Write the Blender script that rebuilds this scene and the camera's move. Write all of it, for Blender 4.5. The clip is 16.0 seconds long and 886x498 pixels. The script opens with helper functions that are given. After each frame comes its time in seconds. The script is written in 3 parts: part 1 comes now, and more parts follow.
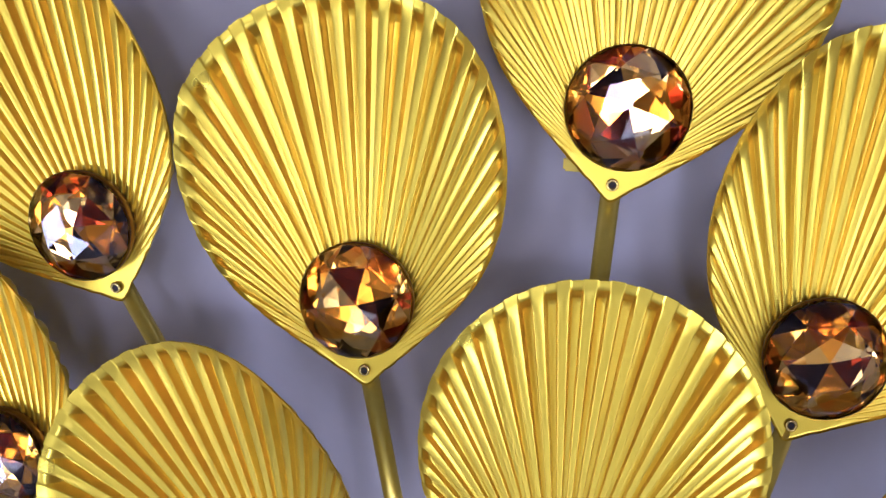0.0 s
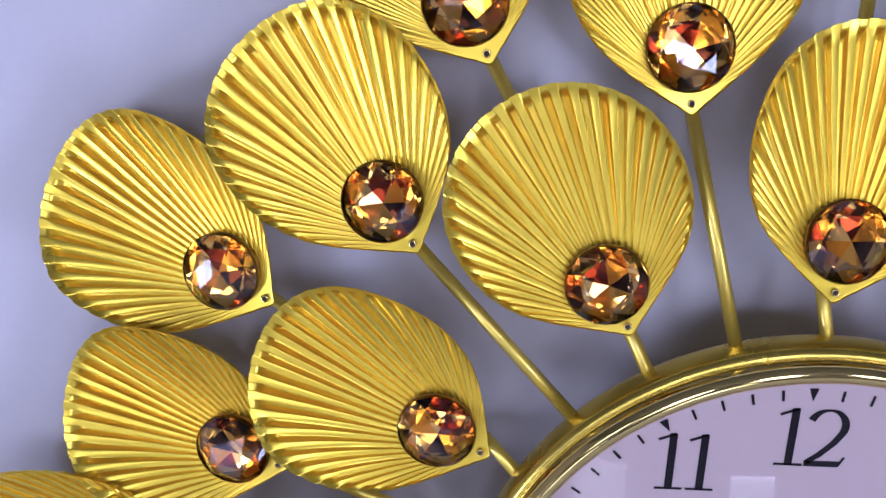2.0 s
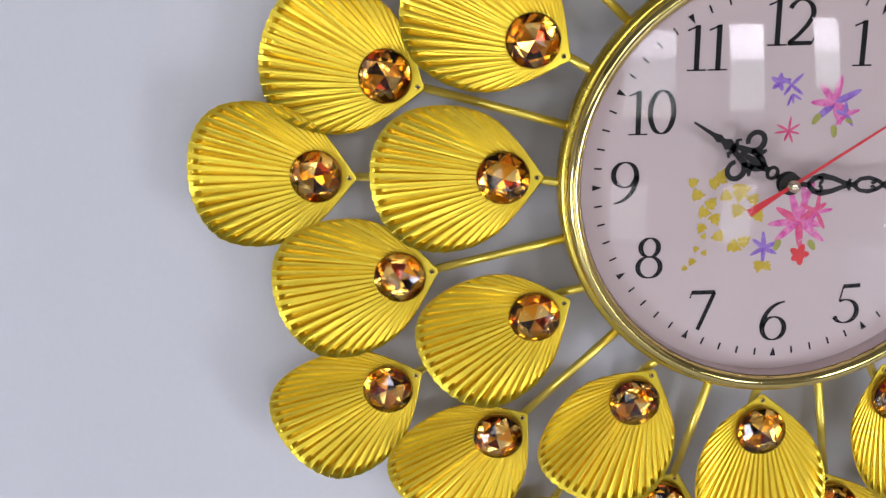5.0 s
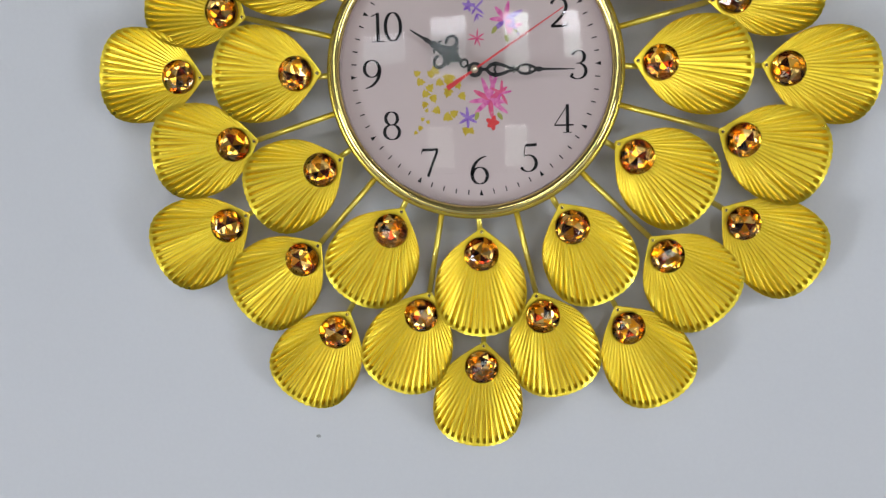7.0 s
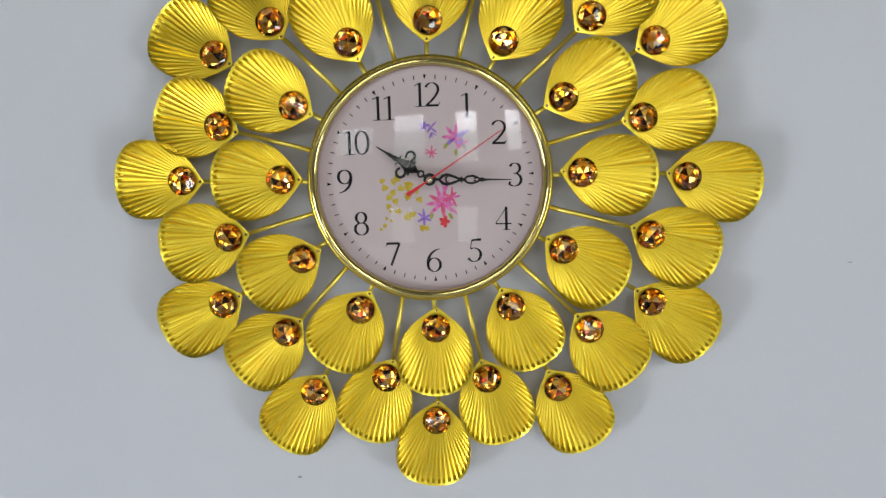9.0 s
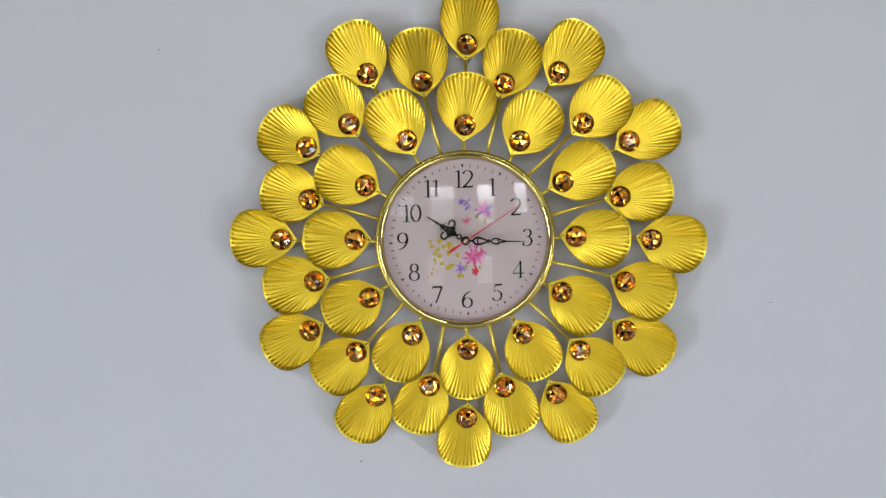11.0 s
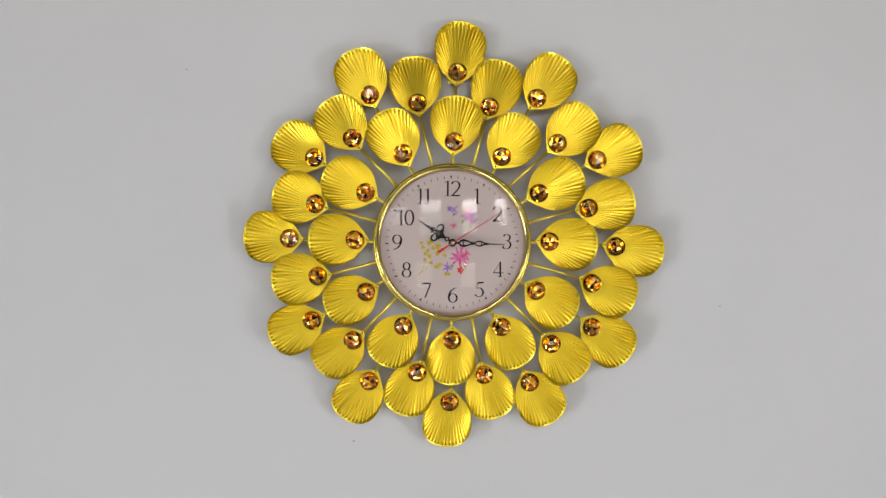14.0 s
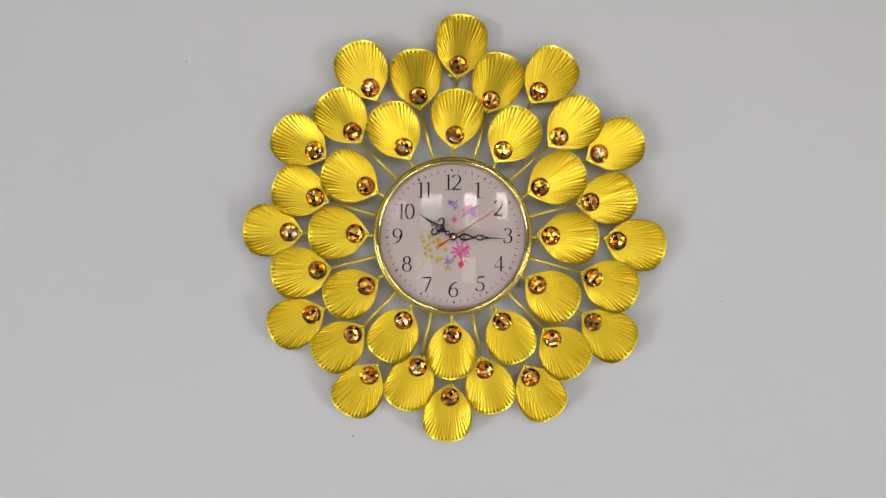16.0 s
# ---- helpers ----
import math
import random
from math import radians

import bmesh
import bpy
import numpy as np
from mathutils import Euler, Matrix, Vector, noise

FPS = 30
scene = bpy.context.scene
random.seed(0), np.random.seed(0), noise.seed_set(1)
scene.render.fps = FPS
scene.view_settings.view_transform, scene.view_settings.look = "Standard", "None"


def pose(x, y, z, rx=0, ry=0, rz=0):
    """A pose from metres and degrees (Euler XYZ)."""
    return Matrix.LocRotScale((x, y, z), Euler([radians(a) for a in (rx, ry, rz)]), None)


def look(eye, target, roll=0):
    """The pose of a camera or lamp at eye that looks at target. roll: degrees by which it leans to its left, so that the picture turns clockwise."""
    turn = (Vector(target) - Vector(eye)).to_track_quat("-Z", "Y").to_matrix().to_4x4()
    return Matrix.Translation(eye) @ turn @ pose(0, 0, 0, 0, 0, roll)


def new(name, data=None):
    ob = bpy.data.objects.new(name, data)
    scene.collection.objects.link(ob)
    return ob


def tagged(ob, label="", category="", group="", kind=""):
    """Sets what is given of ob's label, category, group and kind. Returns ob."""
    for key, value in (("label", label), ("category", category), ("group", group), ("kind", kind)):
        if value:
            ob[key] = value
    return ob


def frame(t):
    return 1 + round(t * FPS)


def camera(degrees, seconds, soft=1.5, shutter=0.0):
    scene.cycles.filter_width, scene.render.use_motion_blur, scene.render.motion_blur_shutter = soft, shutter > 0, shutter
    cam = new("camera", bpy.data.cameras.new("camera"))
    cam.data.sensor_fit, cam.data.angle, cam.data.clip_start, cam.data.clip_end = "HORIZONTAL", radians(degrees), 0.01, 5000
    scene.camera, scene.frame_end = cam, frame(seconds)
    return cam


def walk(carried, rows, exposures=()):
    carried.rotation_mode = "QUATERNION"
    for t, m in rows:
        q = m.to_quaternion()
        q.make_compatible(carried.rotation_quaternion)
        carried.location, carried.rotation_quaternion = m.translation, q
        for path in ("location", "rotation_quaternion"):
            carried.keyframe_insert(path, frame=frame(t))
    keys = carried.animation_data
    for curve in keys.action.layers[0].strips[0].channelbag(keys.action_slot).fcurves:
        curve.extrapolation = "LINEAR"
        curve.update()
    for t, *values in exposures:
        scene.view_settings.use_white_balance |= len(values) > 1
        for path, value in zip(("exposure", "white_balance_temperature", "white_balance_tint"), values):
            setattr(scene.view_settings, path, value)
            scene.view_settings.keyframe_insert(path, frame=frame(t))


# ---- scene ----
import itertools

cam = camera(47.0, 16.0, soft=1.4)
# seconds, eye, target, roll
PATH = [
    (0, (0.00347, -0.22017, 1.87141), (-0.15064, 0.70551, 1.52593), 1.42),
    (0.5, (-0.01612, -0.24413, 1.87852), (-0.14104, 0.67434, 1.50328), 1.39),
    (1, (-0.04195, -0.27770, 1.86366), (-0.14442, 0.65818, 1.52657), 2.27),
    (1.5, (-0.07425, -0.30740, 1.84607), (-0.14137, 0.63776, 1.52643), 2.39),
    (2, (-0.10879, -0.31701, 1.83704), (-0.13042, 0.61273, 1.46947), 1.55),
    (2.5, (-0.13591, -0.33856, 1.82626), (-0.12696, 0.59733, 1.47409), 1.72),
    (3, (-0.16327, -0.36096, 1.82258), (-0.12706, 0.57123, 1.46243), 2.53),
    (3.5, (-0.16619, -0.39804, 1.80785), (-0.12968, 0.53427, 1.44802), 2.12),
    (4, (-0.18877, -0.42934, 1.79070), (-0.13325, 0.50041, 1.42673), 2.38),
    (4.5, (-0.19558, -0.45361, 1.75897), (-0.12515, 0.47722, 1.40037), 1.95),
    (4.7, (-0.18673, -0.46899, 1.73835), (-0.13139, 0.47294, 1.40713), 0.74),
    (6.8, (-0.01244, -0.76831, 1.54324), (-0.07950, 0.22332, 1.43291), -1.81),
    (7, (0.01522, -0.77372, 1.55610), (-0.04157, 0.21835, 1.44402), -1.73),
    (7.5, (0.02602, -0.80129, 1.57551), (-0.02374, 0.19013, 1.45461), -2.00),
    (8, (0.03784, -0.82834, 1.58968), (-0.01118, 0.16250, 1.46382), -2.54),
    (8.5, (0.02859, -0.86100, 1.61659), (-0.00810, 0.13286, 1.51220), -2.30),
    (9, (0.03151, -0.91592, 1.64490), (0.00622, 0.07650, 1.52464), -1.67),
    (9.5, (0.00631, -0.99300, 1.68221), (-0.01429, -0.00121, 1.55602), -0.85),
    (10, (0.00265, -1.07510, 1.70302), (0.00034, -0.08147, 1.59031), -0.62),
    (10.2, (-0.00300, -1.09991, 1.71441), (-0.00358, -0.10706, 1.59503), -1.26),
    (12.3, (-0.07446, -1.40315, 1.66307), (-0.03267, -0.40483, 1.62300), 0.77),
    (12.5, (-0.07554, -1.40556, 1.65602), (-0.02663, -0.40744, 1.61897), 0.90),
    (13, (-0.05919, -1.40224, 1.65724), (-0.02131, -0.40400, 1.61148), 1.16),
    (13.5, (-0.06356, -1.39631, 1.65314), (-0.02466, -0.39804, 1.60918), 0.65),
    (14, (-0.05661, -1.39592, 1.65357), (-0.02383, -0.39752, 1.60743), 0.47),
    (14.5, (-0.08475, -1.40239, 1.66186), (-0.02875, -0.40541, 1.60806), 0.60),
    (15, (-0.05373, -1.39937, 1.66037), (-0.02288, -0.40123, 1.60762), 0.64),
    (15.5, (-0.05593, -1.38811, 1.65512), (-0.02569, -0.38986, 1.60417), 0.62),
    (16, (-0.05434, -1.38834, 1.65004), (-0.02356, -0.39005, 1.60037), 0.59),
]
# seconds, stops, kelvin, tint
EXPOSURES = [(0, 0.34, 5150, 44), (1.5, 0.34, 4950, 43), (2.2, 0.39, 5250, 40), (3.0, 0.39, 5600, 34), (3.5, 0.39, 5620, 30), (4.2, 0.48, 5820, 25), (7.2, 0.29, 6100, 11), (8.2, 0.24, 6150, 9), (10.2, 0.24, 5900, 13), (12.5, 0.33, 6650, 13), (16, 0.33, 6650, 13)]
walk(cam, [(t, look(eye, target, roll)) for t, eye, target, roll in PATH], EXPOSURES)

# ---- world and light ----
ROOM_X, ROOM_BACK, ROOM_H = 2.6, -3.5, 3.1
world = bpy.data.worlds.new("daylight")
scene.world = world
world.use_nodes = True
wn = world.node_tree.nodes
sky = wn.new("ShaderNodeTexSky")
sky.sky_type, sky.sun_disc = "NISHITA", False
sky.sun_elevation, sky.sun_rotation = radians(48), radians(200)
wn["Background"].inputs[1].default_value = 0.12
world.node_tree.links.new(sky.outputs[0], wn["Background"].inputs[0])

# windows in the wall behind: x from, x to, z from, z to, height of the skyline, watts of the sky and of the greenery below
WINDOWS = [(-2.20, -1.22, 1.93, 2.55, 2.40, 1.5, 2.5), (-0.84, -0.16, 1.65, 2.75, 2.40, 6, 3.2), (0.40, 0.88, 1.72, 2.80, 2.36, 10, 3), (1.45, 1.88, 1.95, 2.88, 2.45, 8, 3.5), (0.38, 0.84, 0.06, 0.90, 0.80, 0.9, 3.6), (-0.97, -0.44, 0.06, 0.90, 0.80, 0.7, 2.8)]
# unseen low wide windows added to the side walls as fill light: side, y from, y to, z from, z to, watts
FILL_WINDOWS = [(-1, -3.38, -2.0, 0.08, 1.15, 60), (1, -3.38, -2.15, 0.08, 1.15, 44)]


def window_lamp(where, target, wide, high, watts, color):
    lamp = bpy.data.lights.new("window_light", "AREA")
    lamp.shape, lamp.size, lamp.size_y = "RECTANGLE", wide, high
    lamp.energy, lamp.color = watts, color
    new("window_light", lamp).matrix_world = look(where, target)


for x0, x1, z0, z1, skyline, above, below in WINDOWS:
    cx = (x0 + x1) / 2
    for low, high, watts, color in ((skyline, z1, above, (1.0, 0.98, 0.95)), (z0, skyline, below, (0.95, 1.0, 0.86))):
        cz = (low + high) / 2
        window_lamp((cx, ROOM_BACK - 0.12, cz), (cx, 0, cz), x1 - x0, high - low, watts, color)
for side, y0, y1, z0, z1, watts in FILL_WINDOWS:
    cy, cz = (y0 + y1) / 2, (z0 + z1) / 2
    window_lamp((side * (ROOM_X + 0.12), cy, cz), (0, cy, cz), y1 - y0, z1 - z0, watts, (0.88, 0.95, 1.0))


# ---- materials ----
def material(name, color, rough=0.5, metal=0.0, vary=0.0, scale=40.0, fine=400.0, bump=0.0, dark=None, **extra):
    """Principled material with variation at two scales: broad tone and fine grain, and a little relief."""
    m = bpy.data.materials.new(name)
    m.use_nodes = True
    n, l = m.node_tree.nodes, m.node_tree.links
    p = n["Principled BSDF"]
    p.inputs["Base Color"].default_value = (*color, 1)
    p.inputs["Roughness"].default_value = rough
    p.inputs["Metallic"].default_value = metal
    for key, value in extra.items():
        p.inputs[key.replace("_", " ")].default_value = value
    if vary or bump:
        at = n.new("ShaderNodeTexCoord")
        broad, grain = n.new("ShaderNodeTexNoise"), n.new("ShaderNodeTexNoise")
        broad.inputs["Scale"].default_value, grain.inputs["Scale"].default_value = scale, fine
        broad.inputs["Detail"].default_value = 4
        for tex in (broad, grain):
            l.new(at.outputs["Object"], tex.inputs["Vector"])
        both = n.new("ShaderNodeMath")
        both.operation = "MULTIPLY_ADD"
        l.new(grain.outputs[0], both.inputs[0])
        both.inputs[1].default_value = 0.4
        l.new(broad.outputs[0], both.inputs[2])
        if vary:
            ramp = n.new("ShaderNodeValToRGB")
            low = dark or [c * (1 - vary) for c in color]
            ramp.color_ramp.elements[0].position, ramp.color_ramp.elements[1].position = 0.45, 0.95
            ramp.color_ramp.elements[0].color, ramp.color_ramp.elements[1].color = (*low, 1), (*color, 1)
            l.new(both.outputs[0], ramp.inputs[0])
            l.new(ramp.outputs[0], p.inputs["Base Color"])
            rr = n.new("ShaderNodeMapRange")
            rr.inputs[1].default_value, rr.inputs[2].default_value = 0.4, 1.0
            rr.inputs[3].default_value, rr.inputs[4].default_value = rough * 1.25, rough * 0.85
            l.new(both.outputs[0], rr.inputs[0])
            l.new(rr.outputs[0], p.inputs["Roughness"])
        if bump:
            b = n.new("ShaderNodeBump")
            b.inputs["Strength"].default_value, b.inputs["Distance"].default_value = bump, 0.0006
            l.new(both.outputs[0], b.inputs["Height"])
            l.new(b.outputs[0], p.inputs["Normal"])
    return m


GOLD = material("lacquered_gold_sheet", (0.89, 0.692, 0.056), 0.30, 1.0, 0.06, 25, 80, 0.0, dark=(0.83, 0.60, 0.038), Coat_Weight=0.15, Coat_Roughness=0.14)
ROD_GOLD = material("gold_rod", (0.90, 0.70, 0.09), 0.34, 0.8, 0.12, 50, 700, 0.04, Coat_Weight=0.6, Coat_Roughness=0.1)
CASE_GOLD = material("polished_gold_case", (0.74, 0.56, 0.08), 0.24, 1.0, 0.08, 30, 500)
BEZEL = material("polished_pale_gold_bezel", (0.78, 0.63, 0.22), 0.07, 1.0, 0.05, 30, 500)
CUP = material("dark_gold_setting", (0.25, 0.13, 0.03), 0.35, 1.0)
RIVET_MAT = material("brass_rivet", (0.75, 0.58, 0.16), 0.25, 1.0)
DARK = material("near_black", (0.02, 0.015, 0.01), 0.7)
WALL_PAINT = material("wall_paint", (0.615, 0.605, 0.612), 0.65, 0, 0.05, 2.2, 300, 0.12)
DIAL_MAT = material("dial_paper", (0.585, 0.482, 0.455), 0.55, 0, 0.03, 20, 600, Specular_IOR_Level=0.2)
BLACK = material("black_print", (0.010, 0.009, 0.010), 0.6, Specular_IOR_Level=0.15)
HAND_BLACK = material("black_lacquered_hand", (0.010, 0.009, 0.009), 0.35, Specular_IOR_Level=0.3)
RED = material("red_lacquer", (0.62, 0.015, 0.02), 0.35)
SCREW = material("bright_screw", (0.80, 0.72, 0.52), 0.15, 1.0)
PINK = material("pink_print", (0.56, 0.03, 0.26), 0.6, 0, 0.3, 260, 900, dark=(0.80, 0.33, 0.52), Specular_IOR_Level=0.15)
ROSE = material("rose_print", (0.56, 0.02, 0.14), 0.6, 0, 0.3, 260, 900, dark=(0.76, 0.18, 0.28), Specular_IOR_Level=0.15)
PURPLE = material("violet_print", (0.18, 0.06, 0.40), 0.6, 0, 0.3, 260, 900, dark=(0.42, 0.28, 0.62), Specular_IOR_Level=0.15)
SCARLET = material("scarlet_print", (0.72, 0.03, 0.03), 0.5, 0, 0.2, 260, 900)
LEAF_YELLOW = material("yellow_leaf_print", (0.46, 0.31, 0.012), 0.6, 0, 0.3, 220, 900, dark=(0.64, 0.50, 0.08), Specular_IOR_Level=0.15)
LEAF_GREEN = material("green_leaf_print", (0.36, 0.36, 0.06), 0.5, 0, 0.3, 220, 900)
FAINT = material("faint_stem_print", (0.50, 0.42, 0.40), 0.5)
ROOM_PAINT = material("room_paint", (0.43, 0.39, 0.35), 0.7, 0, 0.06, 1.5, 60)
# wall behind the viewer, darkened to deepen reflections in gold, crystals and glass
BACK_PAINT = material("dark_room_paint", (0.15, 0.13, 0.115), 0.7, 0, 0.08, 1.5, 60)
# unseen ceiling, set dark so little light bounces onto the wall's top
CEIL_PAINT = material("dimmed_ceiling", (0.14, 0.135, 0.13), 0.8, 0, 0.04, 1.5, 60)
# unseen floor, set pale and neutral to throw light up the wall
FLOOR_MAT = material("bounce_floor", (0.58, 0.57, 0.58), 0.3, 0, 0.15, 3, 50)
WINDOW_FRAME = material("window_frame_paint", (0.55, 0.52, 0.48), 0.4)
SPECK = material("wall_speck", (0.33, 0.32, 0.31), 0.8)


def glass_material(name, color, ior, rough=0.0):
    return material(name, color, rough, 0, IOR=ior, Transmission_Weight=1.0)


CROWN = glass_material("amber_crystal", (1.0, 0.71, 0.23), 1.58)


def pane_material():
    """A thin clear pane: it lets light straight through and mirrors a little, more at grazing angles."""
    m = bpy.data.materials.new("clear_pane")
    m.use_nodes = True
    n, l = m.node_tree.nodes, m.node_tree.links
    n.remove(n["Principled BSDF"])
    mix, clear, gloss, fres = (n.new(k) for k in ("ShaderNodeMixShader", "ShaderNodeBsdfTransparent", "ShaderNodeBsdfGlossy", "ShaderNodeFresnel"))
    clear.inputs[0].default_value = (0.97, 0.97, 0.97, 1)
    gloss.inputs["Roughness"].default_value = 0.015
    fres.inputs[0].default_value = 1.42
    l.new(fres.outputs[0], mix.inputs[0])
    l.new(clear.outputs[0], mix.inputs[1])
    l.new(gloss.outputs[0], mix.inputs[2])
    l.new(mix.outputs[0], n["Material Output"].inputs[0])
    return m


PANE = pane_material()


def foil_material():
    """Mirror foil behind the crystal, of another tint on every facet; pale and near-black ones paint in sparkle."""
    m = material("sparkle_foil", (0.9, 0.5, 0.1), 0.08, 1.0)
    n, l = m.node_tree.nodes, m.node_tree.links
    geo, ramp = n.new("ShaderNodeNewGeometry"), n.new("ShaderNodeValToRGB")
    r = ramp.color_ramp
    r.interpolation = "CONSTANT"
    # amber body colours, with glints and dark reflections put in as facet colour
    sparkle_tints = [(0.0, (1.0, 0.52, 0.04)), (0.19, (1.0, 0.91, 0.74)), (0.44, (0.22, 0.03, 0.012)), (0.55, (1.0, 0.76, 0.30)), (0.69, (0.95, 0.30, 0.015)), (0.80, (0.03, 0.01, 0.008)), (0.92, (0.50, 0.52, 0.98)), (0.96, (0.92, 0.96, 0.45))]
    while len(r.elements) < len(sparkle_tints):
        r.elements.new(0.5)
    for e, (at, tint) in zip(r.elements, sparkle_tints):
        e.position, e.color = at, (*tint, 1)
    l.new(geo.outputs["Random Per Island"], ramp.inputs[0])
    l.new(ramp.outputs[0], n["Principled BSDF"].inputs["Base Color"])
    return m


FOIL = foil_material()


# ---- building helpers ----
def mesh_of(name, verts, faces, mats, smooth=True, which=None):
    me = bpy.data.meshes.new(name)
    me.from_pydata(verts, [], faces)
    for m in mats if isinstance(mats, (list, tuple)) else [mats]:
        me.materials.append(m)
    me.polygons.foreach_set("use_smooth", [smooth] * len(me.polygons))
    if which:
        me.polygons.foreach_set("material_index", which)
    me.update()
    return me


def under(name, me, parent=None, at=None, label=""):
    ob = new(name, me)
    if parent:
        ob.parent = parent
    if at is not None:
        ob.matrix_basis = at
    return tagged(ob, label) if label else ob


def bm_mesh(name, bm, mat, smooth=False):
    bmesh.ops.recalc_face_normals(bm, faces=bm.faces)
    me = bpy.data.meshes.new(name)
    bm.to_mesh(me)
    bm.free()
    me.materials.append(mat)
    me.polygons.foreach_set("use_smooth", [smooth] * len(me.polygons))
    return me


def box_mesh(name, sx, sy, sz, mat, bevel=0.0):
    bm = bmesh.new()
    bmesh.ops.create_cube(bm, size=1, matrix=Matrix.Diagonal((sx, sy, sz, 1)))
    if bevel:
        bmesh.ops.bevel(bm, geom=bm.edges[:], offset=bevel, segments=2, affect="EDGES")
    return bm_mesh(name, bm, mat)


def lathe(name, profile, mat, steps=160, closed=False):
    """Turns (radius, forward) points round the clock's axis; forward is -y."""
    verts, faces, n = [], [], len(profile)
    for k in range(steps):
        a = 2 * math.pi * k / steps
        verts += [(r * math.sin(a), -f, r * math.cos(a)) for r, f in profile]
    for k in range(steps):
        j = (k + 1) % steps
        for i in range(n if closed else n - 1):
            b = (i + 1) % n
            faces.append((k * n + i, k * n + b, j * n + b, j * n + i))
    me = mesh_of(name, verts, faces, mat)
    bm = bmesh.new()
    bm.from_mesh(me)
    bmesh.ops.remove_doubles(bm, verts=bm.verts, dist=1e-6)
    bmesh.ops.recalc_face_normals(bm, faces=bm.faces)
    bm.to_mesh(me)
    bm.free()
    me.polygons.foreach_set("use_smooth", [True] * len(me.polygons))
    return me


def tube(name, path, radius, mat, sides=14):
    """A round rod along points."""
    verts, faces = [], []
    pts = [Vector(p) for p in path]
    for i, p in enumerate(pts):
        d = (pts[min(i + 1, len(pts) - 1)] - pts[max(i - 1, 0)]).normalized()
        a = d.cross(Vector((0, 1, 0)) if abs(d.y) < 0.9 else Vector((1, 0, 0))).normalized()
        b = d.cross(a)
        for k in range(sides):
            t = 2 * math.pi * k / sides
            verts.append(tuple(p + radius * (math.cos(t) * a + math.sin(t) * b)))
    for i in range(len(pts) - 1):
        for k in range(sides):
            j = (k + 1) % sides
            faces.append((i * sides + k, i * sides + j, (i + 1) * sides + j, (i + 1) * sides + k))
    faces += [tuple(range(sides))[::-1], tuple(range((len(pts) - 1) * sides, len(pts) * sides))]
    return mesh_of(name, verts, faces, mat)


def flat_strokes(name, strokes, mat, thick=0.0003):
    """Thin raised shapes from strokes: each a list of (x, z, half width), extruded forward."""
    verts, faces = [], []
    for s in strokes:
        k0, n = len(verts), len(s)
        for i, (x, z, w) in enumerate(s):
            x0, z0, _ = s[max(i - 1, 0)]
            x1, z1, _ = s[min(i + 1, n - 1)]
            d = math.hypot(x1 - x0, z1 - z0) or 1
            nx, nz = -(z1 - z0) / d, (x1 - x0) / d
            for f in (0, -thick):
                verts += [(x + nx * w, f, z + nz * w), (x - nx * w, f, z - nz * w)]
        for i in range(n - 1):
            a, b = k0 + 4 * i, k0 + 4 * i + 4
            faces += [(a + 2, a + 3, b + 3, b + 2), (a, a + 2, b + 2, b), (a + 3, a + 1, b + 1, b + 3)]
        e = k0 + 4 * (n - 1)
        faces += [(k0, k0 + 1, k0 + 3, k0 + 2), (e, e + 2, e + 3, e + 1)]
    return mesh_of(name, verts, faces, mat, smooth=False)


def flat_shapes(name, outlines, mat, thick=0.0003):
    """Thin raised plates from closed outlines of (x, z)."""
    verts, faces = [], []
    for o in outlines:
        k, n = len(verts), len(o)
        verts += [(x, -thick, z) for x, z in o] + [(x, 0, z) for x, z in o]
        faces.append(tuple(range(k, k + n)))
        faces += [(k + i, k + n + i, k + n + (i + 1) % n, k + (i + 1) % n) for i in range(n)]
    return mesh_of(name, verts, faces, mat, smooth=False)


# ---- the room ----
def wall_box(name, x0, x1, y0, y1, z0, z1, mat, label, category="wall"):
    ob = new(name, box_mesh(name, x1 - x0, y1 - y0, z1 - z0, mat))
    ob.location = ((x0 + x1) / 2, (y0 + y1) / 2, (z0 + z1) / 2)
    return tagged(ob, label, category, kind="structure")


T = 0.15
WALL_Y = 0.003
wall_box("wall_north", -ROOM_X - T, ROOM_X + T, WALL_Y, T, 0, ROOM_H, WALL_PAINT, "plain pale grey painted wall carrying the clock")
wall_box("floor", -ROOM_X - T, ROOM_X + T, ROOM_BACK - T, T, -T, 0, FLOOR_MAT, "unseen floor, pale grey to bounce light up", "floor")
wall_box("ceiling", -ROOM_X - T, ROOM_X + T, ROOM_BACK - T, T, ROOM_H, ROOM_H + T, CEIL_PAINT, "unseen ceiling, dark grey to cut bounce", "ceiling")


def pierced_wall(name, span, height, holes, label, paint):
    """A wall along local x, T thick, with rectangular openings: blocks laid round the holes."""
    xs = sorted({*span, *(h[0] for h in holes), *(h[1] for h in holes)})
    zs = sorted({0, height, *(h[2] for h in holes), *(h[3] for h in holes)})
    bm = bmesh.new()
    for i in range(len(xs) - 1):
        for k in range(len(zs) - 1):
            cx, cz = (xs[i] + xs[i + 1]) / 2, (zs[k] + zs[k + 1]) / 2
            if not any(h[0] < cx < h[1] and h[2] < cz < h[3] for h in holes):
                bmesh.ops.create_cube(bm, size=1, matrix=Matrix.Translation((cx, 0, cz)) @ Matrix.Diagonal((xs[i + 1] - xs[i], T, zs[k + 1] - zs[k], 1)))
    return tagged(new(name, bm_mesh(name, bm, paint)), label, "wall", kind="structure")


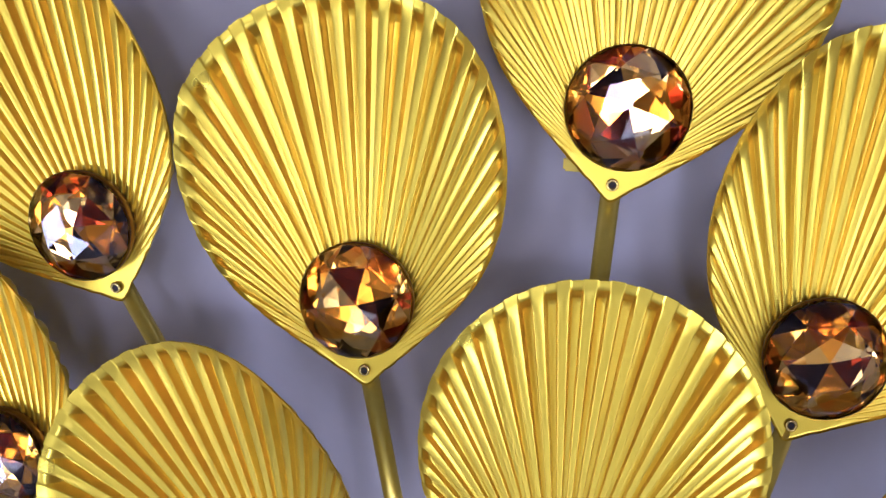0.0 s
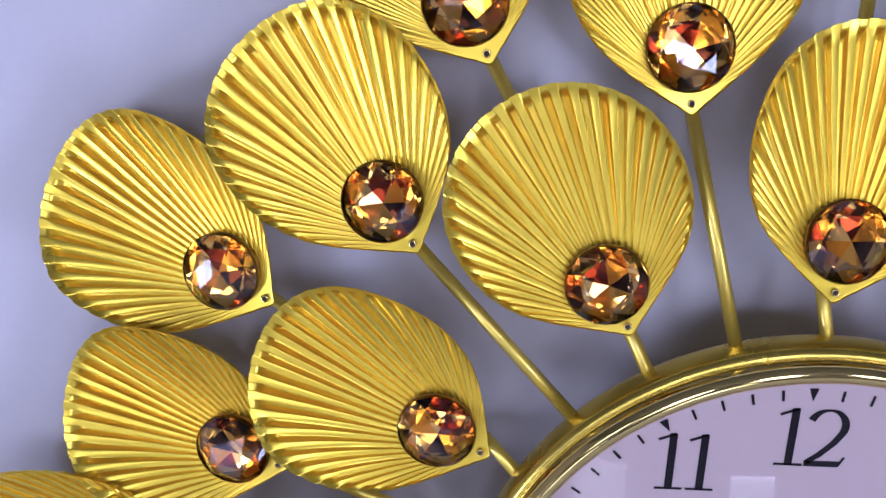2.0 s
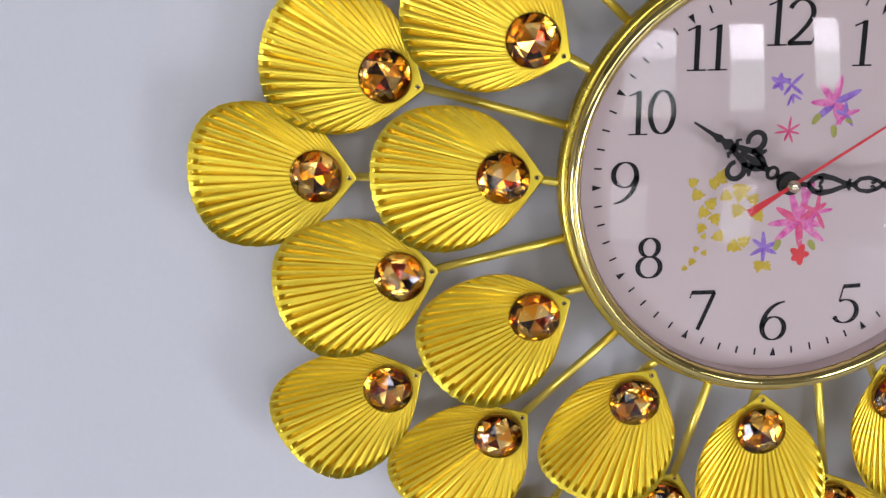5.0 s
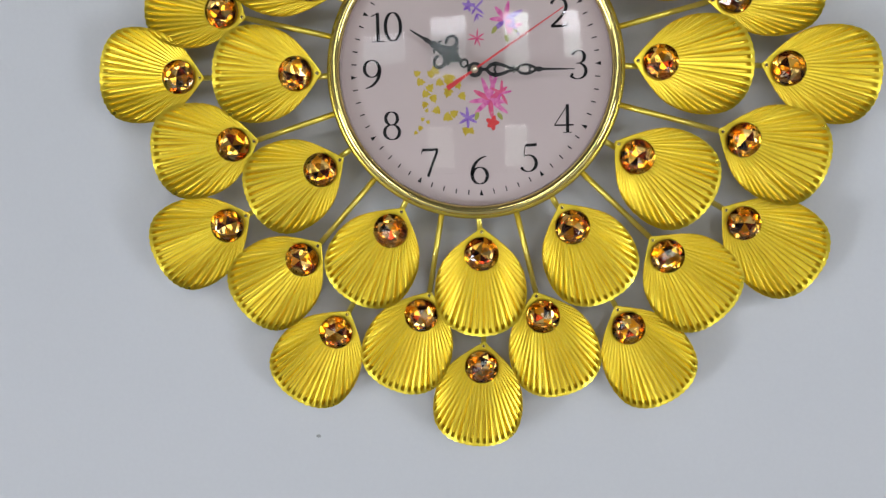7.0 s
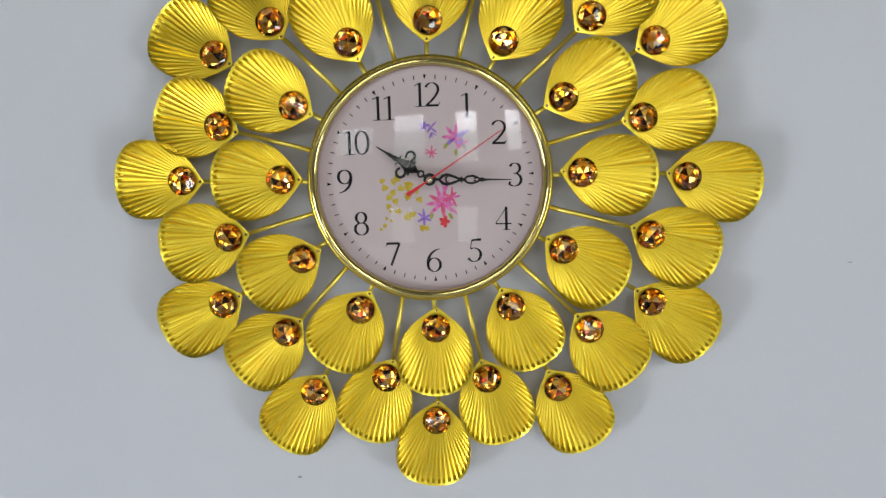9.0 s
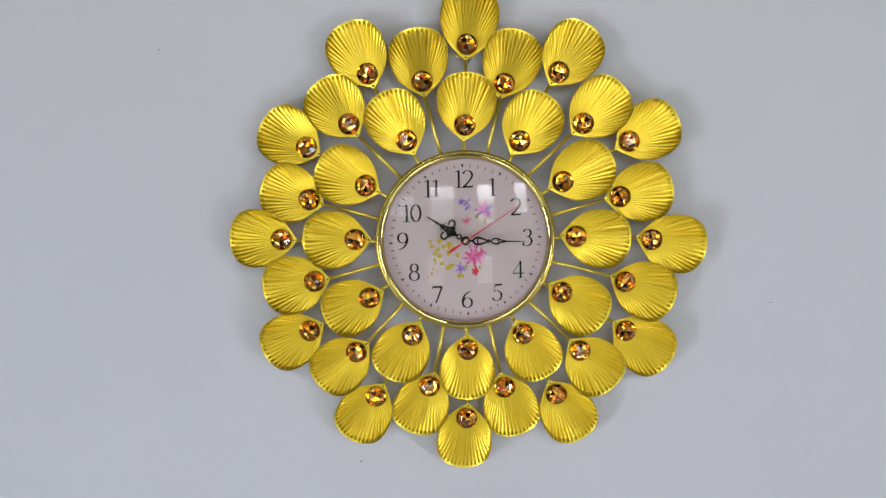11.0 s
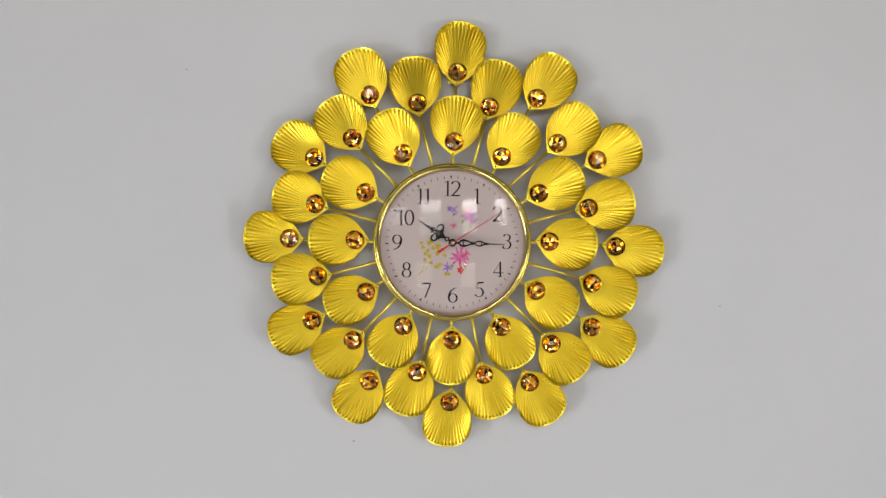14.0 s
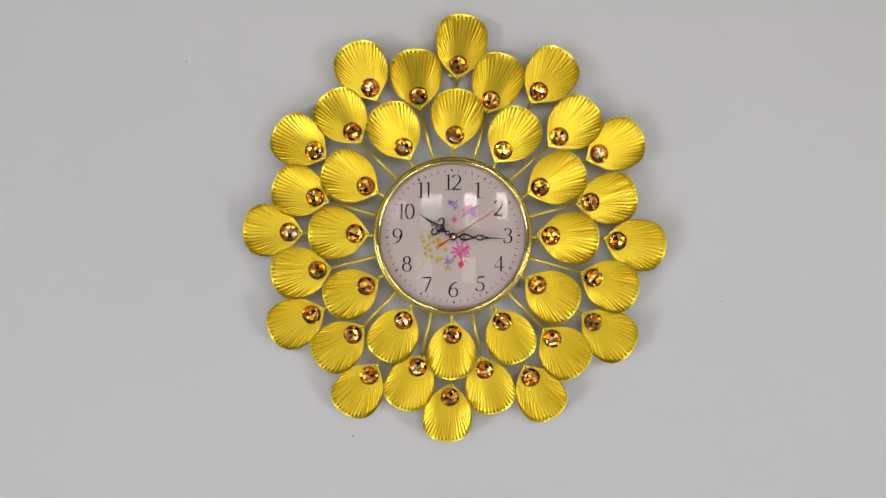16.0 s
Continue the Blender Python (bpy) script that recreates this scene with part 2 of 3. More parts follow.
def window(name, at, wide, high, divided=True):
    bar = 0.035
    win = new(name)
    win.matrix_world = at
    tagged(win, "bright daylit window with a painted frame", "window", kind="structure")
    for sx, sz, px, pz in ((wide, bar, 0, high / 2 - bar / 2), (wide, bar, 0, -high / 2 + bar / 2), (bar, high - 2 * bar, -wide / 2 + bar / 2, 0), (bar, high - 2 * bar, wide / 2 - bar / 2, 0)):
        under("window_frame", box_mesh("window_frame", sx, 0.05, sz, WINDOW_FRAME, 0.004), win, Matrix.Translation((px, 0, pz)))
    if not divided:
        return
    under("mullion", box_mesh("mullion", 0.03, 0.04, high - 2 * bar, WINDOW_FRAME, 0.004), win)
    for side in (-1, 1):
        under("glazing_bar", box_mesh("glazing_bar", wide / 2 - bar - 0.015, 0.03, 0.02, WINDOW_FRAME, 0.003), win, Matrix.Translation((side * (wide - 2 * bar + 0.03) / 4, 0, high * 0.12)))


back = pierced_wall("wall_south", (-ROOM_X - T, ROOM_X + T), ROOM_H, WINDOWS, "plain brown-grey wall with bright windows", BACK_PAINT)
back.location = (0, ROOM_BACK - T / 2, 0)
for k, (x0, x1, z0, z1, *_) in enumerate(WINDOWS):
    window("window_%d" % (k + 1), pose((x0 + x1) / 2, ROOM_BACK - 0.05, (z0 + z1) / 2), x1 - x0, z1 - z0, False)
# side walls out of view, each opened for its added fill light
for k, (side, y0, y1, z0, z1, watts) in enumerate(FILL_WINDOWS):
    name = "wall_west" if side < 0 else "wall_east"
    w = pierced_wall(name, (ROOM_BACK, WALL_Y), ROOM_H, [(y0, y1, z0, z1)], "plain off-white side wall, unseen, with an added low fill window", ROOM_PAINT)
    w.matrix_world = pose(side * (ROOM_X + T / 2), 0, 0, 0, 0, 90)
    window("window_%d" % (k + 7), pose(side * (ROOM_X + 0.05), (y0 + y1) / 2, (z0 + z1) / 2, 0, 0, 90), y1 - y0, z1 - z0)

# small marks on the wall
for x, z, r, stretch in ((-0.132, 1.322, 0.0016, 1.3), (-0.078, 1.794, 0.0009, 1.3), (0.375, 1.512, 0.0006, 5.0), (-0.36, 1.83, 0.0012, 1.3)):
    bm = bmesh.new()
    bmesh.ops.create_icosphere(bm, subdivisions=2, radius=r, matrix=Matrix.Diagonal((stretch, 0.15, 0.8, 1)))
    speck = new("wall_mark", bm_mesh("wall_mark", bm, SPECK, True))
    speck.location = (x, WALL_Y, z)
    tagged(speck, "tiny grey speck of dirt on the painted wall", "mark", "specks on the wall")

# ---- the clock ----
CLOCK_Z = 1.6
clock = new("wall_clock")
clock.location = (0, 0, CLOCK_Z)
tagged(clock, "gold sunburst wall clock with ribbed petals and amber crystals, hung up", "clock")

case = under("case", lathe("case", [(0.060, 0.0385), (0.1020, 0.0390), (0.1044, 0.0398), (0.1048, 0.0412), (0.1048, 0.0480), (0.1040, 0.0500), (0.1022, 0.0506), (0.0960, 0.0506), (0.0956, 0.0420), (0.060, 0.0415)], CASE_GOLD, closed=True), clock)
under("movement_box", box_mesh("movement_box", 0.058, 0.038, 0.058, DARK, 0.003), clock, pose(0, -0.0195, 0), "black plastic movement box")
bezel_profile = []
for k in range(15):
    a = math.pi * k / 14
    bezel_profile.append((0.0987 + 0.0033 * math.cos(a), 0.0528 + 0.0038 * math.sin(a)))
bezel = under("bezel", lathe("bezel", [(0.1021, 0.0508)] + bezel_profile + [(0.0953, 0.0425)], BEZEL, closed=True), clock, label="polished pale gold bezel ring")
dial = under("dial", lathe("dial", [(0.0, 0.0440), (0.0952, 0.0440)], DIAL_MAT, 128), clock, pose(0, 0, 0, 0, -1.5, 0), label="off-white dial printed with flowers")
DIAL_F = 0.0440
# added ring in dial colour, standing for the dial mirrored in the bezel's inside
under("bezel_sheen_liner", lathe("bezel_sheen_liner", [(0.0951, 0.0441), (0.0947, 0.0480), (0.0951, 0.0526)], DIAL_MAT, 128), clock, label="added off-white liner for the dial's reflection in the bezel")
SAG, GLASS_R, GLASS_F = 0.0120, 0.0955, 0.0535
RC = (GLASS_R**2 + SAG**2) / (2 * SAG)
glass = under("glass_dome", lathe("glass_dome", [(GLASS_R * k / 24, GLASS_F + math.sqrt(RC**2 - (GLASS_R * k / 24) ** 2) - RC + SAG) for k in range(25)], PANE, 128), clock, label="clear domed glass cover")
glass.visible_shadow = False

# rods: twelve long ones at the hours carry two petals each, twelve at the half hours carry one
# hour, x, z, y of the rivet, direction of the petal, its lean, its length in mm
INNER = [
    (0.0, 0.0003, 0.1179, -0.0392, 5.1, -9.5, 79.0),
    (1.0, 0.0565, 0.1011, -0.0394, 33.8, -3.0, 78.7),
    (2.0, 0.1010, 0.0592, -0.0394, 63.5, -2.8, 80.6),
    (3.0, 0.1146, 0.0033, -0.0404, 95.4, -2.4, 82.0),
    (4.0, 0.1003, -0.0547, -0.0417, 125.8, -2.9, 78.9),
    (5.0, 0.0596, -0.0985, -0.0423, 153.3, -3.0, 77.5),
    (6.0, 0.0016, -0.1154, -0.0370, 182.4, 1.2, 76.9),
    (7.0, -0.0560, -0.0989, -0.0399, 211.8, -3.0, 77.7),
    (8.0, -0.0998, -0.0604, -0.0381, 245.1, -5.5, 75.3),
    (9.0, -0.1135, 0.0022, -0.0384, 270.9, -6.0, 79.2),
    (10.0, -0.1016, 0.0579, -0.0384, 297.8, -6.5, 78.7),
    (11.0, -0.0588, 0.1033, -0.0366, 331.4, -2.5, 79.8),
]
MIDDLE = [
    (0.5, 0.0446, 0.1665, -0.0255, 18.0, -11.4, 84.7),
    (1.5, 0.1292, 0.1228, -0.0309, 47.1, -5.1, 81.8),
    (2.5, 0.1684, 0.0442, -0.0302, 79.5, -4.9, 80.4),
    (3.5, 0.1755, -0.0482, -0.0306, 113.0, -4.2, 82.0),
    (4.5, 0.1258, -0.1253, -0.0284, 138.5, -5.6, 78.9),
    (5.5, 0.0405, -0.1643, -0.0303, 163.7, -4.5, 78.7),
    (6.5, -0.0388, -0.1626, -0.0279, 203.3, -4.6, 77.8),
    (7.5, -0.1194, -0.1230, -0.0328, 231.1, -7.1, 78.1),
    (8.5, -0.1635, -0.0449, -0.0311, 262.5, -3.0, 78.6),
    (9.5, -0.1682, 0.0445, -0.0299, 289.2, -8.7, 77.6),
    (10.5, -0.1247, 0.1247, -0.0292, 324.1, -9.3, 79.7),
    (11.5, -0.0452, 0.1700, -0.0271, 352.8, -11.5, 81.9),
]
OUTER = [
    (0.0, 0.0044, 0.2127, -0.0174, 6.4, -9.6, 85.7),
    (1.0, 0.1038, 0.1806, -0.0272, 35.1, -9.1, 83.0),
    (2.0, 0.1809, 0.1049, -0.0276, 63.5, -5.1, 81.3),
    (3.0, 0.2067, -0.0021, -0.0270, 99.9, -3.8, 83.8),
    (4.0, 0.1793, -0.1051, -0.0241, 127.5, -3.8, 82.9),
    (5.0, 0.1002, -0.1767, -0.0245, 150.3, -4.4, 81.1),
    (6.0, 0.0008, -0.2011, -0.0294, 187.0, -5.3, 79.5),
    (7.0, -0.1011, -0.1763, -0.0244, 214.3, -4.3, 78.9),
    (8.0, -0.1727, -0.0997, -0.0298, 244.2, -4.7, 78.9),
    (9.0, -0.2016, 0.0022, -0.0301, 274.1, -8.3, 78.0),
    (10.0, -0.1712, 0.1032, -0.0260, 301.1, -11.3, 79.2),
    (11.0, -0.1045, 0.1816, -0.0216, 335.3, -5.0, 82.1),
]
for hour, x, z, y, axis, tilt, long in OUTER + MIDDLE:
    a = radians(hour * 30)
    d = Vector((x, 0, z)).normalized()
    start = (0.1025 * math.sin(a), -0.0415, 0.1025 * math.cos(a))
    end = (x + 0.004 * d.x, y + 0.0032, z + 0.004 * d.z)
    bend = (0.118 * math.sin(a), -0.0270, 0.118 * math.cos(a)) if (hour, x) in [(p[0], p[1]) for p in OUTER] else None
    under("rod", tube("rod", [start, tuple(Vector(start).lerp(Vector(bend), 0.8)), tuple(Vector(bend).lerp(Vector(end), 0.04)), end] if bend else [start, end], 0.0021, ROD_GOLD), clock)

top = [p for p in OUTER if p[0] == 0][0]
under("hanger", box_mesh("hanger", 0.021, 0.0014, 0.0032, ROD_GOLD, 0.0005), clock, pose(top[1], top[3] + 0.0060, top[2] + 0.0022), "flat gold hanging bracket")

# ---- petals ----
OUTLINE = [(0.0, 0.135), (0.03, 0.230), (0.083, 0.39), (0.15, 0.58), (0.233, 0.77), (0.38, 0.94), (0.6, 1.0), (0.75, 0.93), (0.85, 0.79), (0.93, 0.58), (0.98, 0.33), (1.0, 0.0)]
PETAL_L, PETAL_W, RIB_STEP, FAN = 0.0785, 0.0348, radians(3.95), radians(66)
RIB_DEPTH = 0.0017


def rim_radius():
    """The petal's edge as a smooth radius by angle from its rivet."""
    angles = [math.atan2(w * PETAL_W, u * PETAL_L) for u, w in OUTLINE]
    radii = [math.hypot(w * PETAL_W, u * PETAL_L) for u, w in OUTLINE]
    order = np.argsort(angles)
    fine = np.linspace(0, math.pi, 400)
    r = np.interp(fine, np.array(angles)[order], np.array(radii)[order], right=0.0050)
    behind = fine > math.pi / 2
    r[behind] = np.interp(fine[behind], np.radians([90, 105, 120, 135, 150, 180]), [0.0046, 0.0037, 0.0032, 0.0030, 0.0030, 0.0033])
    pad = np.concatenate([r[16:0:-1], r, r[-2:-18:-1]])
    return fine, np.convolve(pad, np.hanning(19)[1:-1] / np.hanning(19)[1:-1].sum(), "same")[16:-16]


RIM_A, RIM_R = rim_radius()


def petal_form(v, u, cup, curl):
    """Forward height of the petal's dished form."""
    return cup * (v / PETAL_W) ** 2 * min(1.0, 0.25 + u / PETAL_L) + curl * max(0.0, u / PETAL_L - 0.25) ** 2


def petal_mesh(name, cup, curl, seed, long, wide):
    stretch = long / PETAL_L
    rng = random.Random(seed)
    # one rib: a flat top and a flat sunken floor with steep narrow sides
    profile = [(0.0, -1.0), (0.15, -1.0), (0.185, -0.97), (0.21, -0.75), (0.25, 0.75), (0.275, 0.97), (0.31, 1.0), (0.5, 1.02), (0.69, 1.0), (0.725, 0.97), (0.75, 0.75), (0.79, -0.75), (0.815, -0.97), (0.85, -1.0)]
    ribs = int(round(2 * FAN / RIB_STEP))
    steps = [(k + p, h) for k in range(ribs) for p, h in profile] + [(ribs, -1.0)]
    height = {round(-FAN + 2 * FAN * p / ribs, 9): h for p, h in steps}
    angles = list(height)
    angles = list(np.linspace(-math.pi, -FAN, 26)[:-1]) + angles + list(np.linspace(FAN, math.pi, 26)[1:-1])
    rings = [0.0, 0.08, 0.16, 0.24, 0.33, 0.43, 0.54, 0.65, 0.76, 0.86, 0.92, 0.94, 0.95, 0.965, 0.975, 0.985, 1.0]
    depth = [rng.uniform(0.85, 1.12) for _ in range(ribs + 1)]
    n, thick = len(angles), 0.0005
    front, back = [], []
    for a in angles:
        r1 = float(np.interp(abs(a), RIM_A, RIM_R))
        phase = (a + FAN) / (2 * FAN) * ribs
        inside = abs(a) < FAN - 1e-6
        wave = height.get(round(float(a), 9), 0.0)
        amp = depth[int(phase) % (ribs + 1)] if inside else 0.0
        fade_side = max(0.0, min(1.0, (FAN - abs(a)) / RIB_STEP)) if inside else 0.0
        for s in rings:
            r = r1 * s
            # the ridges swell from the rivet and close just inside the rim, which turns up a little
            grow = max(0.0, (r - 0.009) / 0.060)
            shut = 1.0 if s < 0.94 else max(0.0, (0.975 - s) / 0.035)
            rib = RIB_DEPTH * grow**0.9 * shut * amp * (wave - 1) * fade_side
            scallop = 1 + (0.0014 * wave * fade_side if s > 0.985 else 0)
            u, v = r * scallop * math.cos(a), r * scallop * math.sin(a)
            turn = 0.0007 * max(0.0, (s - 0.93) / 0.07) ** 1.5 if inside else 0.0004 * max(0.0, (s - 0.9) / 0.1)
            f = petal_form(v, u, cup, curl) + rib + turn + (0.0001 * wave * fade_side if s > 0.975 else 0)
            front.append((v * wide, -f, u * stretch))
            back.append((v * wide, -f + thick, u * stretch))
    m, faces = len(rings), []
    for i in range(n):
        j = (i + 1) % n
        for k in range(m - 1):
            if k == 0:
                faces.append((i * m, j * m + 1, i * m + 1))
            else:
                faces.append((i * m + k, j * m + k, j * m + k + 1, i * m + k + 1))
    nf = n * m
    faces += [tuple(nf + q for q in reversed(f)) for f in faces]
    verts = front + back
    edge = len(verts)
    for i in range(n):
        verts += [front[i * m + m - 1], back[i * m + m - 1]]
    for i in range(n):
        j = (i + 1) % n
        faces.append((edge + 2 * i, edge + 2 * j, edge + 2 * j + 1, edge + 2 * i + 1))
    me = mesh_of(name, verts, faces, GOLD)
    bm = bmesh.new()
    bm.from_mesh(me)
    bmesh.ops.recalc_face_normals(bm, faces=bm.faces)
    bm.to_mesh(me)
    bm.free()
    return me


def gem_mesh(seed):
    """A round crystal: faceted crown of glass over a faceted foil back, every foil facet its own island."""
    rng = random.Random(seed)
    R = 0.0124
    verts, faces, which = [], [], []
    ring = lambda r, h, n, off: [(r * math.sin(2 * math.pi * (k + off) / n), -h, r * math.cos(2 * math.pi * (k + off) / n)) for k in range(n)]
    jig = lambda p, s: (p[0] + rng.uniform(-s, s), p[1] + rng.uniform(-s, s), p[2] + rng.uniform(-s, s))
    N, G, M = 6, 24, 4
    g = ring(R, 0.0, G, 0.0)
    c1 = [jig(p, 0.0002) for p in ring(R * 0.80, 0.0030, N, 0.5)]
    c2 = [jig(p, 0.0002) for p in ring(R * 0.50, 0.0050, N, 0.0)]

    def face(*pts, m=0):
        a, b, c = (Vector(p) for p in pts[:3])
        if (b - a).cross(c - a).dot(a + b + c) < 0:
            pts = pts[::-1]
        k = len(verts)
        verts.extend(pts)
        faces.append(tuple(range(k, k + len(pts))))
        which.append(m)

    for k in range(N):
        n1 = (k + 1) % N
        edge = [g[(M * k + i) % G] for i in range(M + 1)]
        for i in range(M):
            face(edge[i], edge[i + 1], c1[k])
        face(edge[0], c1[k], c2[k])
        face(edge[0], c2[k], c1[k - 1])
        face(c1[k], c2[n1], c2[k])
        face(c2[k], c2[n1], (0, -0.0051, 0))
    # foil: a ring of facets and a broad star in the middle, tilted a little at random
    p1 = [jig(p, 0.0007) for p in ring(R * 0.56, -0.0013, N, 0.5)]
    tip = jig((0, 0.0017, 0), 0.0007)
    for k in range(N):
        n1 = (k + 1) % N
        edge = [g[(M * k + i) % G] for i in range(M + 1)]
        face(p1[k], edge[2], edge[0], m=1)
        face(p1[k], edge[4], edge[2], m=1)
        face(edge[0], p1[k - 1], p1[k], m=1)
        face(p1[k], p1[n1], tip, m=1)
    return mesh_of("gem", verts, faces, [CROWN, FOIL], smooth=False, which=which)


def ring_mesh(name, r, w, mat):
    return lathe(name, [(r + w * math.cos(t), w * math.sin(t)) for t in np.linspace(0, 2 * math.pi, 9)[:-1]], mat, 18, closed=True)


LENGTHS = (74.0, 76.5, 79.0, 81.5, 84.0, 87.0)
WIDTHS = (0.955, 1.0)
PETALS = {(long, wide): petal_mesh("petal", 0.0108, 0.002, 3 * k + j, long / 1000, wide) for k, long in enumerate(LENGTHS) for j, wide in enumerate(WIDTHS)}
GEMS = [gem_mesh(k) for k in range(6)]
CUP_MESH = lathe("setting", [(0.0090, -0.0052), (0.0122, -0.0030), (0.01255, -0.0010), (0.01262, 0.0000), (0.01240, 0.0003)], CUP, 32)
# no hole is cut: a flat dark disc gives the shade inside the rivet
RIVET_RING, RIVET_HOLE = ring_mesh("rivet", 0.0010, 0.00032, RIVET_MAT), lathe("rivet_shade_disc", [(0.0, 0.0001), (0.0007, 0.0001)], DARK, 12)
GEM_U = 0.0158
rng = random.Random(7)
for hour, x, z, y, axis, tilt, long in INNER + MIDDLE + OUTER:
    kind = min(LENGTHS, key=lambda k: abs(k - long)), WIDTHS[0] if 4.6 < hour < 8.1 else WIDTHS[1]
    petal = under("petal", PETALS[kind], clock, pose(x, y, z, tilt, axis, rng.uniform(-0.5, 0.5)))
    spin = rng.uniform(0, 360)
    seat = 0.0030
    under("setting", CUP_MESH, petal, pose(0, -seat, GEM_U, 0, 0, 0), "dark metal setting")
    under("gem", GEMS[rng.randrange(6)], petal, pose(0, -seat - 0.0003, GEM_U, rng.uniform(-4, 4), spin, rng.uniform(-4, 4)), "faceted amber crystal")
    under("rivet", RIVET_RING, petal, pose(0, -0.0006, 0.0), "small brass rivet")
    under("rivet_shade_disc", RIVET_HOLE, petal, pose(0, -0.0005, 0.0), "dark disc standing for the shade in the rivet's hole")

# ---- dial print ----
def arc(cx, cz, rx, rz, a0, a1, n=18):
    return [(cx + rx * math.cos(radians(a0 + (a1 - a0) * k / n)), cz + rz * math.sin(radians(a0 + (a1 - a0) * k / n))) for k in range(n + 1)]


THICK, THIN = 0.105, 0.028


def nib(points, fixed=None):
    """A pen stroke: broad where it runs upright, thin where it runs level."""
    out = []
    for i, (x, z) in enumerate(points):
        (x0, z0), (x1, z1) = points[max(i - 1, 0)], points[min(i + 1, len(points) - 1)]
        up = abs(z1 - z0) / (math.hypot(x1 - x0, z1 - z0) or 1)
        out.append((x, z, fixed / 2 if fixed else (THIN + (THICK - THIN) * up**1.6) / 2))
    return out


DIGITS = {
    "0": [nib(arc(0.27, 0.5, 0.21, 0.475, 0, 360, 40))],
    "1": [nib([(0.27, 0.0), (0.27, 0.98)], 0.105), nib([(0.10, 0.015), (0.44, 0.015)], 0.03), nib([(0.30, 0.975), (0.09, 0.87)], 0.035)],
    "2": [nib(arc(0.25, 0.70, 0.21, 0.265, 160, -30, 22) + [(0.36, 0.42), (0.20, 0.20), (0.05, 0.05)]), nib([(0.04, 0.045), (0.46, 0.045)], 0.085), nib([(0.455, 0.03), (0.51, 0.17)], 0.03)],
    "3": [nib(arc(0.24, 0.755, 0.17, 0.21, 160, -80, 20)), nib(arc(0.22, 0.28, 0.225, 0.265, 100, -150, 24)), nib(arc(0.07, 0.17, 0.02, 0.02, 0, 360, 10), 0.05)],
    "4": [nib([(0.40, 0.97), (0.02, 0.28)], 0.03), nib([(0.02, 0.265), (0.55, 0.265)], 0.05), nib([(0.38, 0.97), (0.38, 0.0)], 0.10), nib([(0.26, 0.012), (0.50, 0.012)], 0.025)],
    "5": [nib([(0.15, 0.925), (0.47, 0.945)], 0.09), nib([(0.155, 0.93), (0.10, 0.56)], 0.03), nib(arc(0.22, 0.31, 0.225, 0.285, 122, -150, 26)), nib(arc(0.05, 0.15, 0.02, 0.02, 0, 360, 10), 0.05)],
    "6": [nib(arc(0.50, 0.33, 0.45, 0.64, 95, 180, 20)), nib(arc(0.27, 0.31, 0.21, 0.285, 0, 360, 36))],
    "7": [nib([(0.06, 0.925), (0.50, 0.925)], 0.09), nib([(0.07, 0.95), (0.03, 0.79)], 0.03), nib([(0.49, 0.92), (0.20, 0.0)], 0.085)],
    "8": [nib(arc(0.26, 0.745, 0.165, 0.225, 0, 360, 32)), nib(arc(0.26, 0.275, 0.21, 0.255, 0, 360, 36))],
}
DIGITS["9"] = [[(0.52 - px, 0.97 - pz, w) for px, pz, w in s] for s in DIGITS["6"]]
NUM_H, NUM_WIDE = 0.0206, 1.24
NUMERAL_AT = {12: (0.0007, 0.0715), 11: (-0.036, 0.062), 10: (-0.0617, 0.034), 9: (-0.0727, 0.0022), 8: (-0.0611, -0.0353), 7: (-0.0355, -0.0627), 6: (-0.0004, -0.0703), 5: (0.0356, -0.0634), 4: (0.0606, -0.0369), 3: (0.0733, -0.0001), 2: (0.0608, 0.0366), 1: (0.0345, 0.0608)}
for hour in range(1, 13):
    text = str(hour)
    strokes = []
    for i, ch in enumerate(text):
        off = (i - (len(text) - 1) / 2) * (0.42 if text != "11" else 0.38) - 0.27
        strokes += [[((px + off) * NUM_H * NUM_WIDE, (pz - 0.5) * NUM_H, w * NUM_H * 1.1) for px, pz, w in s] for s in DIGITS[ch]]
    x, z = NUMERAL_AT[hour]
    under("numeral", flat_strokes("numeral", strokes, BLACK, 0.0002), dial, pose(x, -DIAL_F - 0.0001, z, 0, 1.5, 0), "black serif numeral " + text)
minute_mark = flat_shapes("minute_mark", [[(-0.0004, -0.0018), (0.0004, -0.0018), (0.0004, 0.0018), (-0.0004, 0.0018)]], BLACK, 0.0002)
hour_mark = flat_shapes("hour_mark", [[(-0.0014, 0.0022), (0.0, -0.0022), (0.0014, 0.0022)]], BLACK, 0.0002)
for k in range(60):
    a = radians(6 * k)
    mark = hour_mark if k % 5 == 0 else minute_mark
    under(mark.name, mark, dial, pose(0.0862 * math.sin(a), -DIAL_F - 0.0001, 0.0862 * math.cos(a), 0, 6 * k, 0))

PRINT_TURN = radians(4.8)


def print_at(dx, dz):
    """A place on the dial in metres, from the printed design's own upright."""
    c, s = math.cos(PRINT_TURN), math.sin(PRINT_TURN)
    return dx * c + dz * s, -dx * s + dz * c


def petal_outline(cx, cz, length, width, angle, tip=0.7):
    pts, a = [], radians(angle)
    for k in range(14):
        t = 2 * math.pi * k / 14
        u, v = length * (0.5 - 0.5 * math.cos(t)), width * 0.5 * math.sin(t) * (1 - tip * 0.45 * (0.5 - 0.5 * math.cos(t)))
        pts.append((cx + u * math.sin(a) + v * math.cos(a), cz + u * math.cos(a) - v * math.sin(a)))
    return pts


